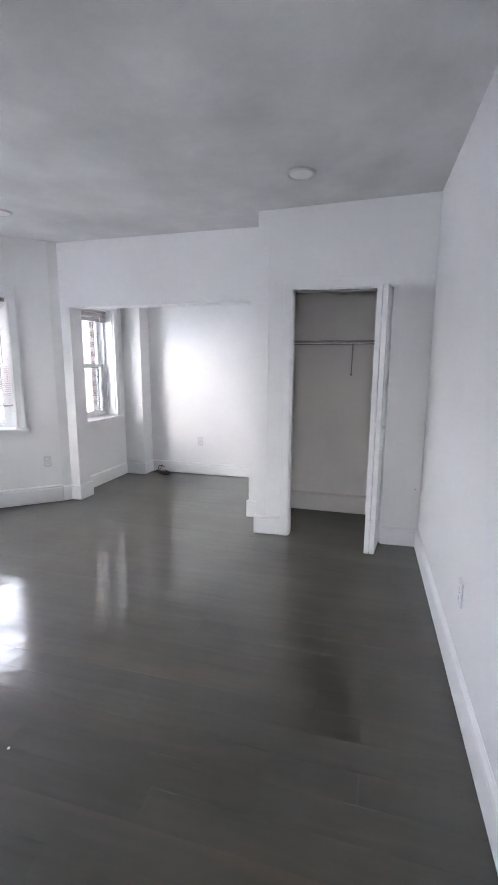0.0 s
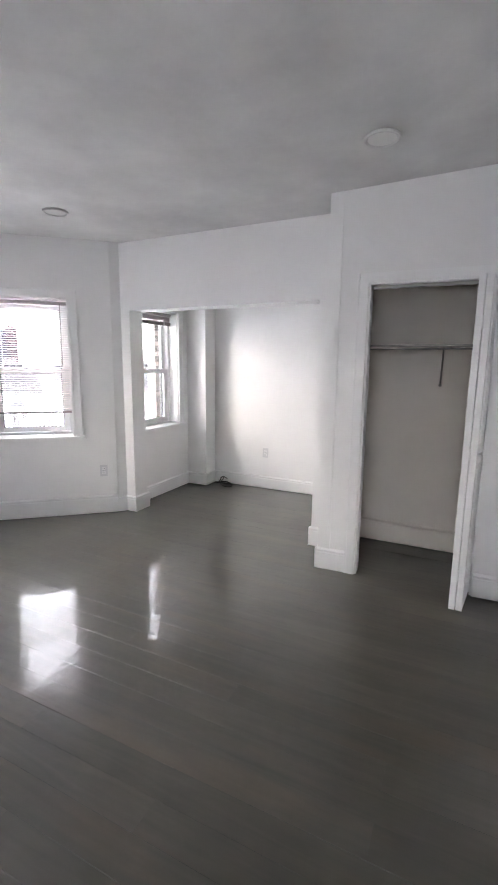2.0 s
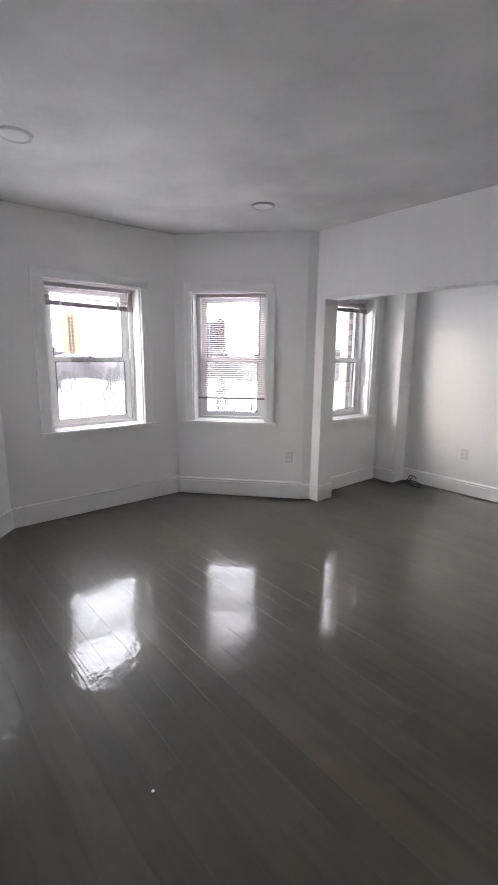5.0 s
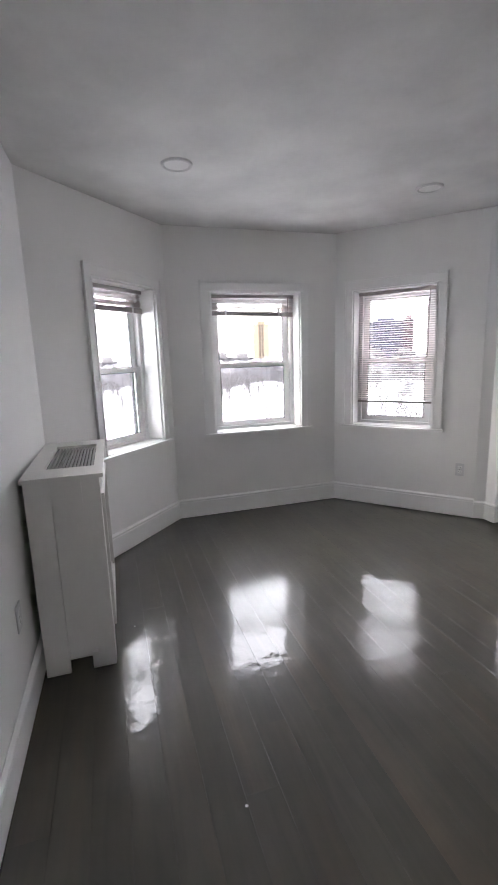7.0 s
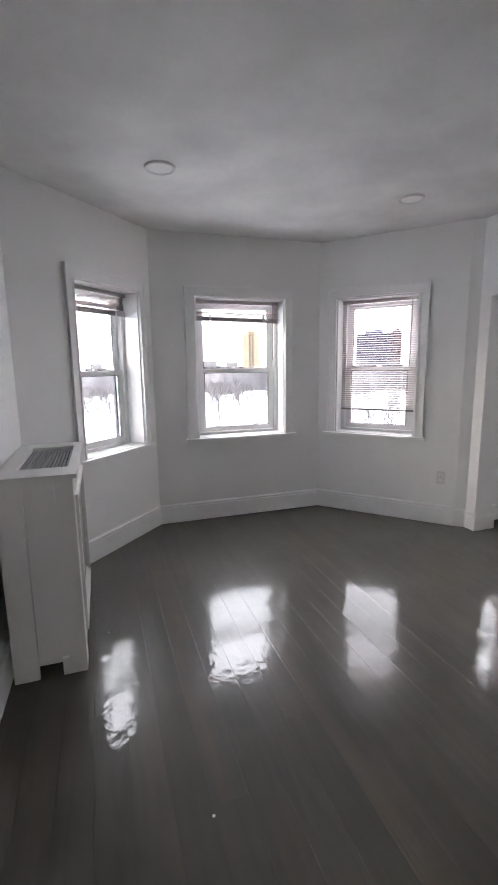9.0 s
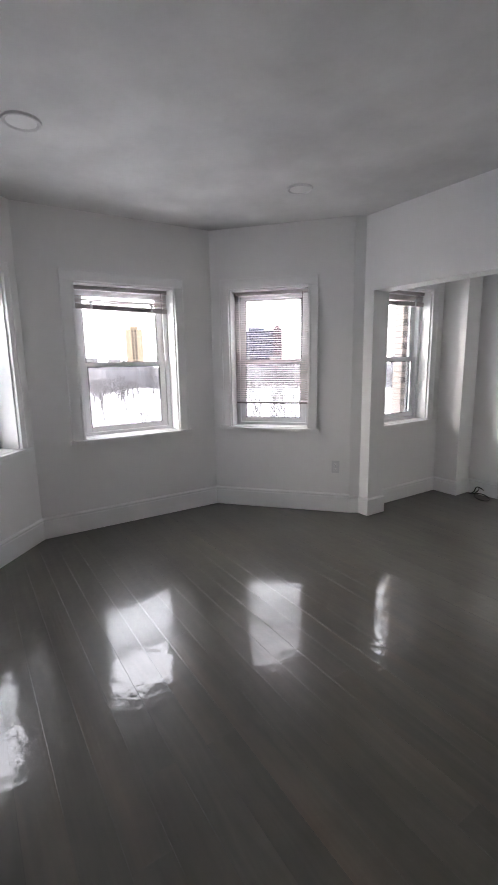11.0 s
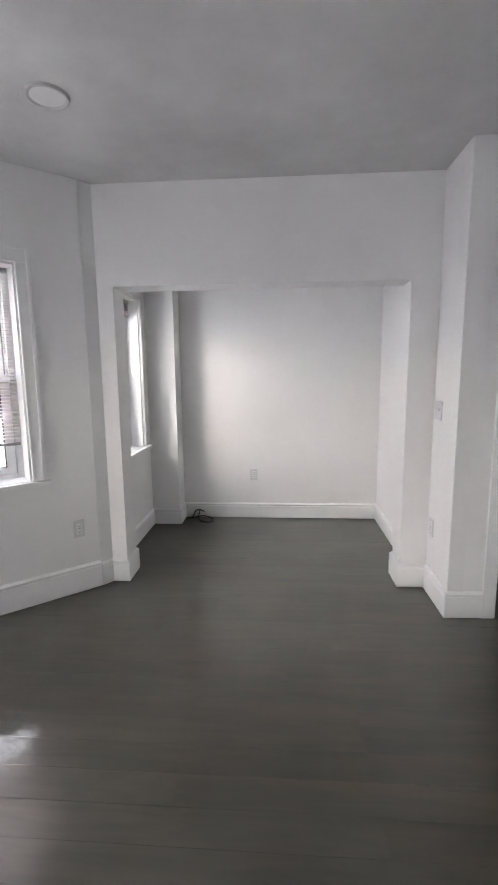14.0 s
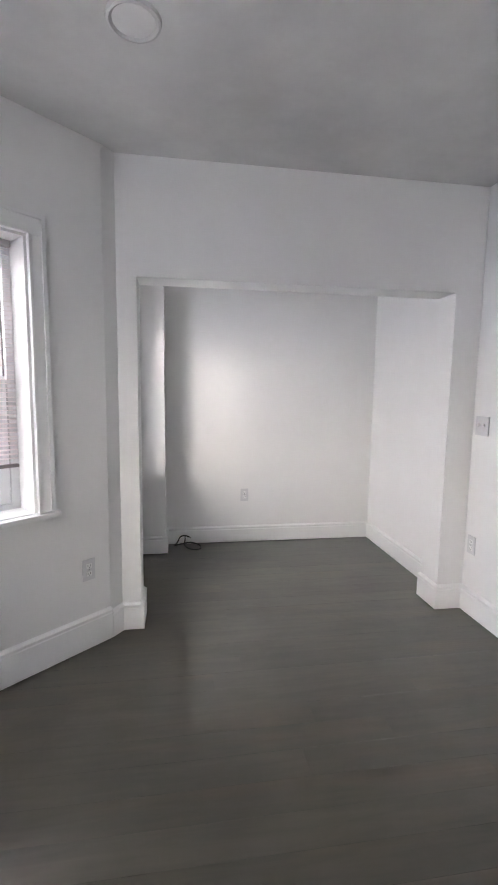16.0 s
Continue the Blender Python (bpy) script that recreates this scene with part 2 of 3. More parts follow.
def part(name, bm, mat, parent, label="", at=None):
    ob = new(name, mesh_of(name, bm, mat))
    ob.parent = parent
    if at is not None:
        ob.matrix_basis = at
    if label:
        ob["label"] = label
    return ob


def thing(name, m, label, category, group="", kind=""):
    ob = new(name)
    ob.empty_display_size = 0.1
    ob.matrix_basis = m
    return tagged(ob, label, category, group, kind)


def solid(name, bm, mat, label, category, kind="structure"):
    ob = new(name, mesh_of(name, bm, mat))
    return tagged(ob, label, category, "", kind)


def place(p0, p1, a=0.0, z=0.0):
    """Pose at a metres from p0 towards p1: local x along the wall, local y out of the room through it."""
    dx, dy = p1[0] - p0[0], p1[1] - p0[1]
    length = math.hypot(dx, dy)
    ux, uy = dx / length, dy / length
    turn = Matrix(((ux, -uy, 0, 0), (uy, ux, 0, 0), (0, 0, 1, 0), (0, 0, 0, 1)))
    return Matrix.Translation((p0[0] + ux * a, p0[1] + uy * a, z)) @ turn


# A wall runs from p0 to p1 with the room on its left; local y below zero is the wall's thickness.
H = 2.615


def wall(name, p0, p1, thick=0.12, openings=(), top=H + 0.07, before=0.0, after=0.0, mat=None, label="smooth white painted plaster wall"):
    length = math.hypot(p1[0] - p0[0], p1[1] - p0[1])
    bm = bmesh.new()
    cuts = sorted(openings)
    x = -before
    for a0, a1, z0, z1 in cuts:
        box(bm, x, a0, -thick, 0, -0.06, top)
        if z0 > 0:
            box(bm, a0, a1, -thick, 0, -0.06, z0)
        if z1 < top:
            box(bm, a0, a1, -thick, 0, z1, top)
        x = a1
    box(bm, x, length + after, -thick, 0, -0.06, top)
    bmesh.ops.remove_doubles(bm, verts=bm.verts, dist=0.0005)
    ob = solid(name, bm, mat or WALL, label, "wall")
    ob.matrix_basis = place(p0, p1)
    return ob


def baseboard(p0, p1, h=0.165, before=0.0, after=0.0, mat=None):
    length = math.hypot(p1[0] - p0[0], p1[1] - p0[1])
    t = 0.018
    prof = [(0, 0.006), (t, 0.006), (t, h - 0.034), (t - 0.003, h - 0.030), (t - 0.003, h - 0.024), (t + 0.001, h - 0.020), (t + 0.001, h - 0.012), (0.006, h - 0.003), (0.004, h), (0, h)]
    bm = bmesh.new()
    ends = []
    for x in (-before, length + after):
        ends.append([bm.verts.new((x, y, z)) for y, z in prof])
    n = len(prof)
    for i in range(n):
        j = (i + 1) % n
        bm.faces.new((ends[0][i], ends[0][j], ends[1][j], ends[1][i]))
    bm.faces.new(ends[0][::-1])
    bm.faces.new(ends[1])
    bmesh.ops.recalc_face_normals(bm, faces=bm.faces)
    ob = solid("baseboard", bm, mat or TRIM, "tall white painted baseboard with moulded top edge", "baseboard")
    ob.matrix_basis = place(p0, p1)
    return ob


# ---- plan ----
RW = 0.375
RW0 = (0.475, -2.0)
LW = 0.69
B12, B23 = (-4.15, 1.65), (-4.15, 3.29)
B3E = (-3.16, 4.165)
B1E = (-3.12, LW + 0.01)
LWE = (-0.8, LW - 0.035)
YH = 4.24
YF_L, YF_R = 3.858, 3.925
CX = -0.95
AX = -0.975
AW = -3.16
AY = 5.68
OP_L, OP_R, OP_H = -3.0, -1.125, 2.0
SILL, HEAD = 0.80, 2.083

L3 = math.hypot(B23[0] - B3E[0], B23[1] - B3E[1])
L1 = math.hypot(B1E[0] - B12[0], B1E[1] - B12[1])
W3 = (L3 - 0.935, L3 - 0.18)
W1 = (0.165, 0.878)
W2 = (B23[1] - 2.915, B23[1] - 2.045)
W4 = (AY - 5.25, AY - 4.48)
LC = math.hypot(RW - CX, YF_R - YF_L)
CLO = (RW - 0.095, RW + 0.675)
# opening for the added hall window
W5 = (0.20, 1.08)

wall("wall_east", RW0, (RW, YF_R), 0.12, before=0.12, after=0.85)
wall("wall_closet_front", (RW, YF_R), (CX, YF_L), 0.11, openings=[(CLO[0], CLO[1], 0, 2.038)], after=-0.003)
wall("wall_closet_side", (CX, YF_L), (CX, YH + 0.02), 0.09)
wall("wall_alcove_opening", (CX + 0.05, YH), (B3E[0] - 0.2, YH), 0.19, openings=[(CX + 0.05 - OP_R, CX + 0.05 - OP_L, 0, OP_H)])
wall("wall_chase", (B3E[0] + 0.055, YH), B3E, 0.03)
wall("wall_bay_north", B3E, B23, 0.32, openings=[(*W3, SILL, HEAD)], before=0.0, after=0.13)
wall("wall_bay_west", B23, B12, 0.32, openings=[(*W2, SILL, HEAD)], before=0.12, after=0.12)
wall("wall_bay_south", B12, B1E, 0.32, openings=[(*W1, SILL, HEAD)], before=0.13, after=0.2)
wall("wall_south", B1E, LWE, 0.12, before=0.1)
wall("wall_hall_west", (-0.8, LW - 0.05), (-0.8, -2.0), 0.12, after=0.12)
wall("wall_hall_end", (-0.8, -2.0), RW0, 0.3, openings=[(*W5, SILL, HEAD)], before=0.12, after=0.12)
wall("wall_alcove_east", (AX, YH + 0.1), (AX, AY), 0.10, after=0.1)
wall("wall_alcove_north", (AX, AY), (AW, AY), 0.12, after=0.35)
wall("wall_alcove_west", (AW, AY), (AW, YH + 0.1), 0.21, openings=[(*W4, SILL, HEAD)])
wall("wall_closet_back", (RW, 4.62), (AX + 0.05, 4.62), 0.10, mat=CLOSET, label="cream painted closet back wall")
solid("wall_closet_lining", boxes((-0.862, -0.85, 3.96, 4.62, 0, H), (RW - 0.012, RW, 4.03, 4.62, 0, H)), CLOSET, "cream painted closet side walls", "wall")
solid("wall_alcove_column", boxes((AW - 0.02, -2.896, 5.45, AY + 0.02, -0.02, H + 0.02), bevel=0.004), WALL, "white boxed column in the alcove corner", "wall")
# ceiling
cb = bmesh.new()
low = []
for cx, cz in ((-4.7, H), (CX, H), (RW + 0.2, H + 0.055)):
    low.append([cb.verts.new((cx, cy, cz + dz)) for cy, dz in ((-2.1, 0), (AY + 0.1, 0), (AY + 0.1, 0.12), (-2.1, 0.12))])
for a, b in zip(low, low[1:]):
    for i in range(4):
        j = (i + 1) % 4
        cb.faces.new((a[i], a[j], b[j], b[i]))
cb.faces.new(low[0])
cb.faces.new(low[-1][::-1])
bmesh.ops.recalc_face_normals(cb, faces=cb.faces)
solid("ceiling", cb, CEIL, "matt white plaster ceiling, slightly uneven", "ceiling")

# baseboards
baseboard(RW0, (RW, YF_R))
baseboard((RW, YF_R), (0.095, YF_R - (RW - 0.095) * 0.0505))
baseboard((-0.735, YF_L + 0.012), (CX, YF_L), after=0.0185)
baseboard((CX, YF_L), (CX, YH), before=0.0185)
baseboard((CX, YH), (OP_R, YH), after=0.0185)
baseboard((OP_R, YH), (OP_R, YH + 0.19), before=0.0185, after=0.0185)
baseboard((OP_L, YH + 0.19), (OP_L, YH), before=0.0185, after=0.0185)
baseboard((OP_L, YH), (B3E[0] + 0.055, YH), before=0.0185)
baseboard((B3E[0] + 0.055, YH), B3E, 0.165)
baseboard(B3E, B23, 0.185)
baseboard(B23, B12, 0.185)
baseboard(B12, B1E, 0.185)
baseboard(B1E, LWE, after=0.0185)
baseboard((-0.8, LW - 0.035), (-0.8, -2.0), before=0.0185)
baseboard((-0.8, -2.0), RW0)
baseboard((AX, YH + 0.19), (AX, AY), 0.155)
baseboard((AX, AY), (-2.896, AY), 0.155)
baseboard((-2.896, AY), (-2.896, 5.45), 0.155, after=0.0185)
baseboard((-2.896, 5.45), (AW, 5.45), 0.155, before=0.0185)
baseboard((AW, 5.45), (AW, YH + 0.19), 0.155)
baseboard((RW - 0.012, 4.62), (-0.85, 4.62), 0.19, mat=CLOSET)


# ---- windows ----
def window(name, p0, p1, span, label, casing=(0.095, 0.095), deep=0.15, storm=False):
    w = span[1] - span[0]
    m = place(p0, p1, (span[0] + span[1]) / 2, SILL)
    root = thing(name, m, label, "window", kind="structure")
    h, h2 = HEAD - SILL, w / 2
    # local y negative is outwards
    lc, rc = casing
    if lc:
        part("casing", boxes((-h2 - lc, -h2, 0.001, 0.018, 0.001, h), (-h2 - lc - 0.004, -h2 - lc + 0.018, 0.001, 0.025, 0.001, h + 0.09), (-h2 - 0.016, -h2 - 0.001, 0.001, 0.023, 0.001, h), bevel=0.003), TRIM, root)
    if rc:
        part("casing", boxes((h2, h2 + rc, 0.001, 0.018, 0.001, h), (h2 + rc - 0.018, h2 + rc + 0.004, 0.001, 0.025, 0.001, h + 0.09), (h2 + 0.001, h2 + 0.016, 0.001, 0.023, 0.001, h), bevel=0.003), TRIM, root)
    part("head_casing", boxes((-h2 - lc, h2 + rc, 0.001, 0.019, h, h + 0.075), (-h2 - lc, h2 + rc, 0.001, 0.024, h + 0.072, h + 0.09), (-h2, h2, 0.001, 0.023, h + 0.001, h + 0.016), bevel=0.003), TRIM, root)
    part("window_sill", boxes((-h2 - max(lc, 0.02) - 0.022, h2 + max(rc, 0.02) + 0.022, 0.0005, 0.045, -0.028, -0.001), (-h2, h2, -deep - 0.02, 0.001, -0.01, 0.004), bevel=0.004), TRIM, root)
    part("jamb_lining", boxes((-h2, -h2 + 0.012, -deep, -0.001, 0.003, h), (h2 - 0.012, h2, -deep, -0.001, 0.003, h), (-h2 + 0.012, h2 - 0.012, -deep, -0.001, h - 0.012, h)), TRIM, root)
    y0, y1 = -deep - 0.085, -deep
    f = 0.05
    fr = boxes((-h2, -h2 + f, y0, y1, 0, h), (h2 - f, h2, y0, y1, 0, h), (-h2 + f, h2 - f, y0, y1, h - 0.04, h), (-h2 + f, h2 - f, y0, y1, 0, 0.03), bevel=0.003)
    for sx in (-1, 1):
        box(fr, sx * (h2 - f + 0.0), sx * (h2 - f - 0.012), y0 + 0.03, y0 + 0.042, 0.03, h - 0.04)
    part("window_frame", fr, VINYL, root)
    if storm:
        for sx in (-1, 1):
            part("storm_track", boxes((sx * (h2 - f + 0.004), sx * (h2 - f - 0.022), y0 - 0.026, y0 - 0.001, 0.01, h - 0.02)), TRACK, root, "dark metal storm window track")
    mid = 0.618
    i0, i1 = -h2 + f + 0.002, h2 - f - 0.002
    st = 0.052

    def sash(nm, ya, yb, za, zb, rail_lo, rail_hi):
        s = part(nm, boxes((i0, i0 + st, ya, yb, za, zb), (i1 - st, i1, ya, yb, za, zb), (i0 + st, i1 - st, ya, yb, za, za + rail_lo), (i0 + st, i1 - st, ya, yb, zb - rail_hi, zb), bevel=0.004), VINYL, root)
        g = (ya + yb) / 2
        part("pane", boxes((i0 + st - 0.006, i1 - st + 0.006, g - 0.003, g + 0.003, za + rail_lo - 0.006, zb - rail_hi + 0.006)), GLASS, s)
        a, b, c, d = i0 + st, i1 - st, za + rail_lo, zb - rail_hi
        part("gasket", boxes((a, a + 0.008, g + 0.004, g + 0.01, c, d), (b - 0.008, b, g + 0.004, g + 0.01, c, d), (a, b, g + 0.004, g + 0.01, c, c + 0.006), (a, b, g + 0.004, g + 0.01, d - 0.006, d)), GASKET, s)
        return s

    sash("upper_sash", y0 + 0.012, y0 + 0.038, mid - 0.015, h - 0.042, 0.035, 0.04)
    low = sash("lower_sash", y1 - 0.04, y1 - 0.012, 0.032, mid + 0.022, 0.042, 0.038)
    screen = part("insect_screen", boxes((i0, i1, y0 + 0.006, y0 + 0.0065, 0.03, mid + 0.01)), MESH, root, "grey half insect screen")
    screen.visible_shadow = False
    part("sash_lock", boxes((-0.025, 0.025, y1 - 0.034, y1 - 0.016, mid + 0.022, mid + 0.032), (-0.006, 0.03, y1 - 0.03, y1 - 0.018, mid + 0.032, mid + 0.04), bevel=0.002), VINYL, low)
    return m, w, h


def slat_bm(w):
    """A mini-blind slat, 25 mm deep, slightly crowned."""
    bm = bmesh.new()
    rows = []
    for i in range(4):
        y = -0.0125 + 0.025 * i / 3
        z = 0.0018 * (1 - (y / 0.0125) ** 2)
        rows.append([bm.verts.new((x, y, z)) for x in (-w / 2, w / 2)])
    for a, b in zip(rows, rows[1:]):
        bm.faces.new((a[0], b[0], b[1], a[1]))
    bmesh.ops.solidify(bm, geom=bm.faces[:], thickness=0.0008)
    return bm


def blind(m, w, h, drop, label, tilt=0.0, loose=0.0, wand=0.0, yy=-0.128):
    """A mini blind under the head of a window; drop: from the head to the bottom rail."""
    root = thing("window_blind", m @ Matrix.Translation((0, yy, h - 0.0125)), label, "blind", "window blinds")
    bw = w - 0.04
    part("headrail", boxes((-bw / 2, bw / 2, -0.014, 0.014, -0.03, 0), bevel=0.003), HEADRAIL, root, "grey metal headrail")
    full = drop > 0.5
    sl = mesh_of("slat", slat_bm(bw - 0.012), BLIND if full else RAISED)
    n = int((drop - 0.05) / 0.021)
    zs = [-0.045 - 0.021 * i for i in range(n)] if full else [-drop + 0.012 + 0.0028 * i for i in range(12)] + [-0.04 - (drop - 0.085) * i / 7 for i in range(8)]
    for z in zs:
        o = new("slat", sl)
        o.parent = root
        k = tilt * (min(1, -z / drop))
        o.matrix_basis = pose(0, 0, z, -10 if full else random.uniform(-6, 6), k + (0 if full else random.uniform(-0.3, 0.3) * loose), 0)
    part("bottom_rail", boxes((-bw / 2 + 0.004, bw / 2 - 0.004, -0.012, 0.012, -0.016 if full else -0.042, 0), bevel=0.003), RAIL if full else STACK, root, "dark bottom rail", pose(0, 0, -drop + (0.006 if full else 0.004), 0, tilt, 0))
    for x in (-bw * 0.32, bw * 0.32):
        part("ladder_cord", rod(rod(bmesh.new(), (x, 0.0135, -0.03), (x, 0.0135, -drop), 0.0009, 5), (x, -0.0135, -0.03), (x, -0.0135, -drop), 0.0009, 5), BLIND, root)
        if not full:
            part("slat_clip", boxes((x - 0.01, x + 0.01, -0.015, 0.0155, -drop - 0.034, -drop + 0.03), bevel=0.002), VINYL, root)
    if wand:
        part("tilt_wand", rod(bmesh.new(), (-bw / 2 + 0.06, 0.02, -0.02), (-bw / 2 + 0.062, 0.022, -wand), 0.0035, 8), RAIL, root, "grey plastic tilt wand")
    return root


wm = window("window_1", B12, B1E, W1, "white double-hung window in the bay with raised blind", (0.075, 0.07), storm=True)
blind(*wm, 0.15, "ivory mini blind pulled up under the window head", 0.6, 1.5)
wm = window("window_2", B23, B12, W2, "white double-hung bay window overlooking snowy park", (0.095, 0.095))
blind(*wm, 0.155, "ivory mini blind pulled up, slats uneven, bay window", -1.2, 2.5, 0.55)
wm = window("window_3", B3E, B23, W3, "white double-hung bay window behind lowered blind", (0.078, 0.085))
blind(*wm, 1.045, "ivory mini blind let down with open slats, bay window", 0.0, 0, 0.62)
wm = window("window_4", (AW, AY), (AW, YH), W4, "white double-hung alcove window beside brick reveal", (0.095, 0.05), 0.105, True)
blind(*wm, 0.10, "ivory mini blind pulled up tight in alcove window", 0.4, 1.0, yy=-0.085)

# never in view: added so that sky light brightens the closet end
window("added_hall_window", (-0.8, -2.0), RW0, W5, "unseen double-hung window added at the hall end for light", (0.095, 0.095))


# ---- closet ----
def front_y(x):
    return YF_L + (x - CX) * (YF_R - YF_L) / (RW - CX)


fm = place((RW, YF_R), (CX, YF_L))
cas = thing("closet_casing", fm, "white painted flat casing round the closet opening", "door casing", kind="structure")
a0, a1 = CLO
part("side_casing", boxes((a1 + 0.001, a1 + 0.072, 0.001, 0.02, 0.003, 2.0385), (a1 + 0.060, a1 + 0.074, 0.001, 0.022, 0.003, 2.1), bevel=0.003), TRIM, cas)
part("head_casing", boxes((a0 - 0.02, a1 + 0.06, 0.001, 0.007, 2.039, 2.10), bevel=0.003), TRIM, cas)
part("jamb", boxes((a1 - 0.012, a1, -0.11, -0.001, 0.003, 2.026), (a0, a0 + 0.012, -0.11, -0.001, 0.003, 2.026), (a0, a1, -0.11, -0.001, 2.026, 2.038)), TRIM, cas)
part("track", boxes((a0 + 0.02, a1 - 0.02, -0.07, -0.04, 2.005, 2.025)), STEEL, cas, "grey metal bifold track")

# bifold door, folded open, its two leaves stand out into the room
door = thing("bifold_closet_door", pose(0, 0, 0), "white flush bifold closet door folded open", "door")


def leaf(front, back, side):
    d = Vector((back[0] - front[0], back[1] - front[1], 0))
    length = d.length
    ang = math.degrees(math.atan2(d.y, d.x))
    o = part("door_leaf", boxes((0, length, -0.018, 0.018, 0.015, 2.012), bevel=0.004), TRIM, door, "", pose(front[0], front[1], 0, 0, 0, ang))
    s = 0.018 * side
    for z0, z1 in ((0.16, 0.92), (1.06, 1.85)):
        part("leaf_panel", boxes((0.07, length - 0.07, s - 0.004, s + 0.004, z0, z1), bevel=0.0035), TRIM, o)
    return o


lf = leaf((-0.016, 3.64), (0.012, 3.955), 1)
rt = leaf((0.024, 3.64), (0.066, 3.97), -1)
for z in (0.25, 1.0, 1.75):
    part("hinge", rod(boxes((-0.016, 0.024, 3.634, 3.637, z - 0.035, z + 0.035)), (0.004, 3.632, z - 0.036), (0.004, 3.632, z + 0.036), 0.005, 10), TRIM, door)
part("knob", rod(rod(bmesh.new(), (0.045, 3.70, 1.0), (0.062, 3.70, 1.0), 0.006, 10), (0.062, 3.70, 1.0), (0.072, 3.70, 1.0), 0.014, 14, 0.011), TRIM, door)

shelf = thing("closet_shelf", pose(0, 4.62, 1.645), "grey wire closet shelf with hanging rod", "shelf")
for i in range(8):
    y = -0.015 - i * 0.04
    part("wire", rod(bmesh.new(), (-0.848, y, 0.012), (0.36, y, 0.012), 0.003, 6), STEEL, shelf)
part("front_rail", rod(boxes((-0.848, 0.36, -0.315, -0.309, 0.0, 0.014)), (-0.848, -0.312, -0.018), (0.36, -0.312, -0.018), 0.006, 10), STEEL, shelf)
wires = bmesh.new()
for i in range(46):
    x = -0.83 + i * 0.026
    rod(wires, (x, -0.004, 0.016), (x, -0.31, 0.016), 0.0018, 5)
part("cross_wires", wires, STEEL, shelf)
part("support_brace", rod(rod(bmesh.new(), (-0.215, -0.31, -0.012), (-0.235, -0.006, -0.27), 0.006, 8), (-0.235, -0.012, -0.285), (-0.235, -0.001, -0.285), 0.012, 10), STEEL, shelf)

# ---- radiator cover ----
rc = thing("radiator_cover", pose(-2.20, 0.715, 0), "cream painted wooden radiator cover with metal top grille", "radiator cover")
RL, RD, RH = 0.90, 0.325, 0.98
gx0, gx1, gy0, gy1 = -0.76, -0.16, 0.07, 0.30
part("top", boxes((-RL - 0.015, gx0, -0.01, RD + 0.02, RH, RH + 0.02), (gx1, 0.02, -0.01, RD + 0.02, RH, RH + 0.02), (gx0, gx1, -0.01, gy0, RH, RH + 0.02), (gx0, gx1, gy1, RD + 0.02, RH, RH + 0.02)), COVER, rc)
# near-black sheet below the slats stands in for the shade between them
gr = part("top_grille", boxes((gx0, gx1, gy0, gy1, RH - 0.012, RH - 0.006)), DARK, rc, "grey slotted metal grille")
for i in range(13):
    y = gy0 + 0.012 + i * (gy1 - gy0 - 0.024) / 12
    part("grille_slat", boxes((gx0 + 0.004, gx1 - 0.004, y - 0.005, y + 0.005, RH - 0.004, RH + 0.008), bevel=0.002), GRILLE, gr)
# end panel: frame of stiles and rails round a recessed panel, notched at the floor
for x1 in (0.0, -RL + 0.022):
    part("end_stile", boxes((x1 - 0.022, x1, 0, 0.11, 0.003, RH)), COVER, rc)
    part("end_stile", boxes((x1 - 0.022, x1, 0.245, RD, 0.003, RH), (x1 - 0.022, x1, 0.215, 0.245, 0.003, 0.09)), COVER, rc)
    part("end_rail", boxes((x1 - 0.022, x1, 0.1105, 0.2445, 0.86, RH)), COVER, rc)
    part("end_panel", boxes((x1 - 0.034, x1 - 0.0205, 0.108, 0.247, 0.06, 0.862)), COVER, rc)
part("front_frame", boxes((-RL, -RL + 0.12, RD - 0.02, RD, 0.003, RH), (-0.12, -0.0225, RD - 0.02, RD, 0.003, RH), (-RL + 0.12, -0.12, RD - 0.02, RD, 0.84, RH), (-RL + 0.12, -0.12, RD - 0.02, RD, 0.1, 0.2)), COVER, rc)
part("front_trim", boxes((-RL + 0.10, -RL + 0.13, RD, RD + 0.014, 0.16, 0.87), (-0.13, -0.10, RD, RD + 0.014, 0.16, 0.87), (-RL + 0.13, -0.13, RD, RD + 0.014, 0.84, 0.87), (-RL + 0.13, -0.13, RD, RD + 0.014, 0.16, 0.19)), COVER, rc)
part("front_grille", boxes((-RL + 0.12, -0.12, RD - 0.016, RD - 0.012, 0.2, 0.84)), GRILLE, rc, "grey perforated front grille")
# added black sheets paint the shade inside the hollow cover
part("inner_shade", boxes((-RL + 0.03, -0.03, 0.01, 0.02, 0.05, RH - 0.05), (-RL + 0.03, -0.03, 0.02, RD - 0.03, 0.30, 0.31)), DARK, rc)


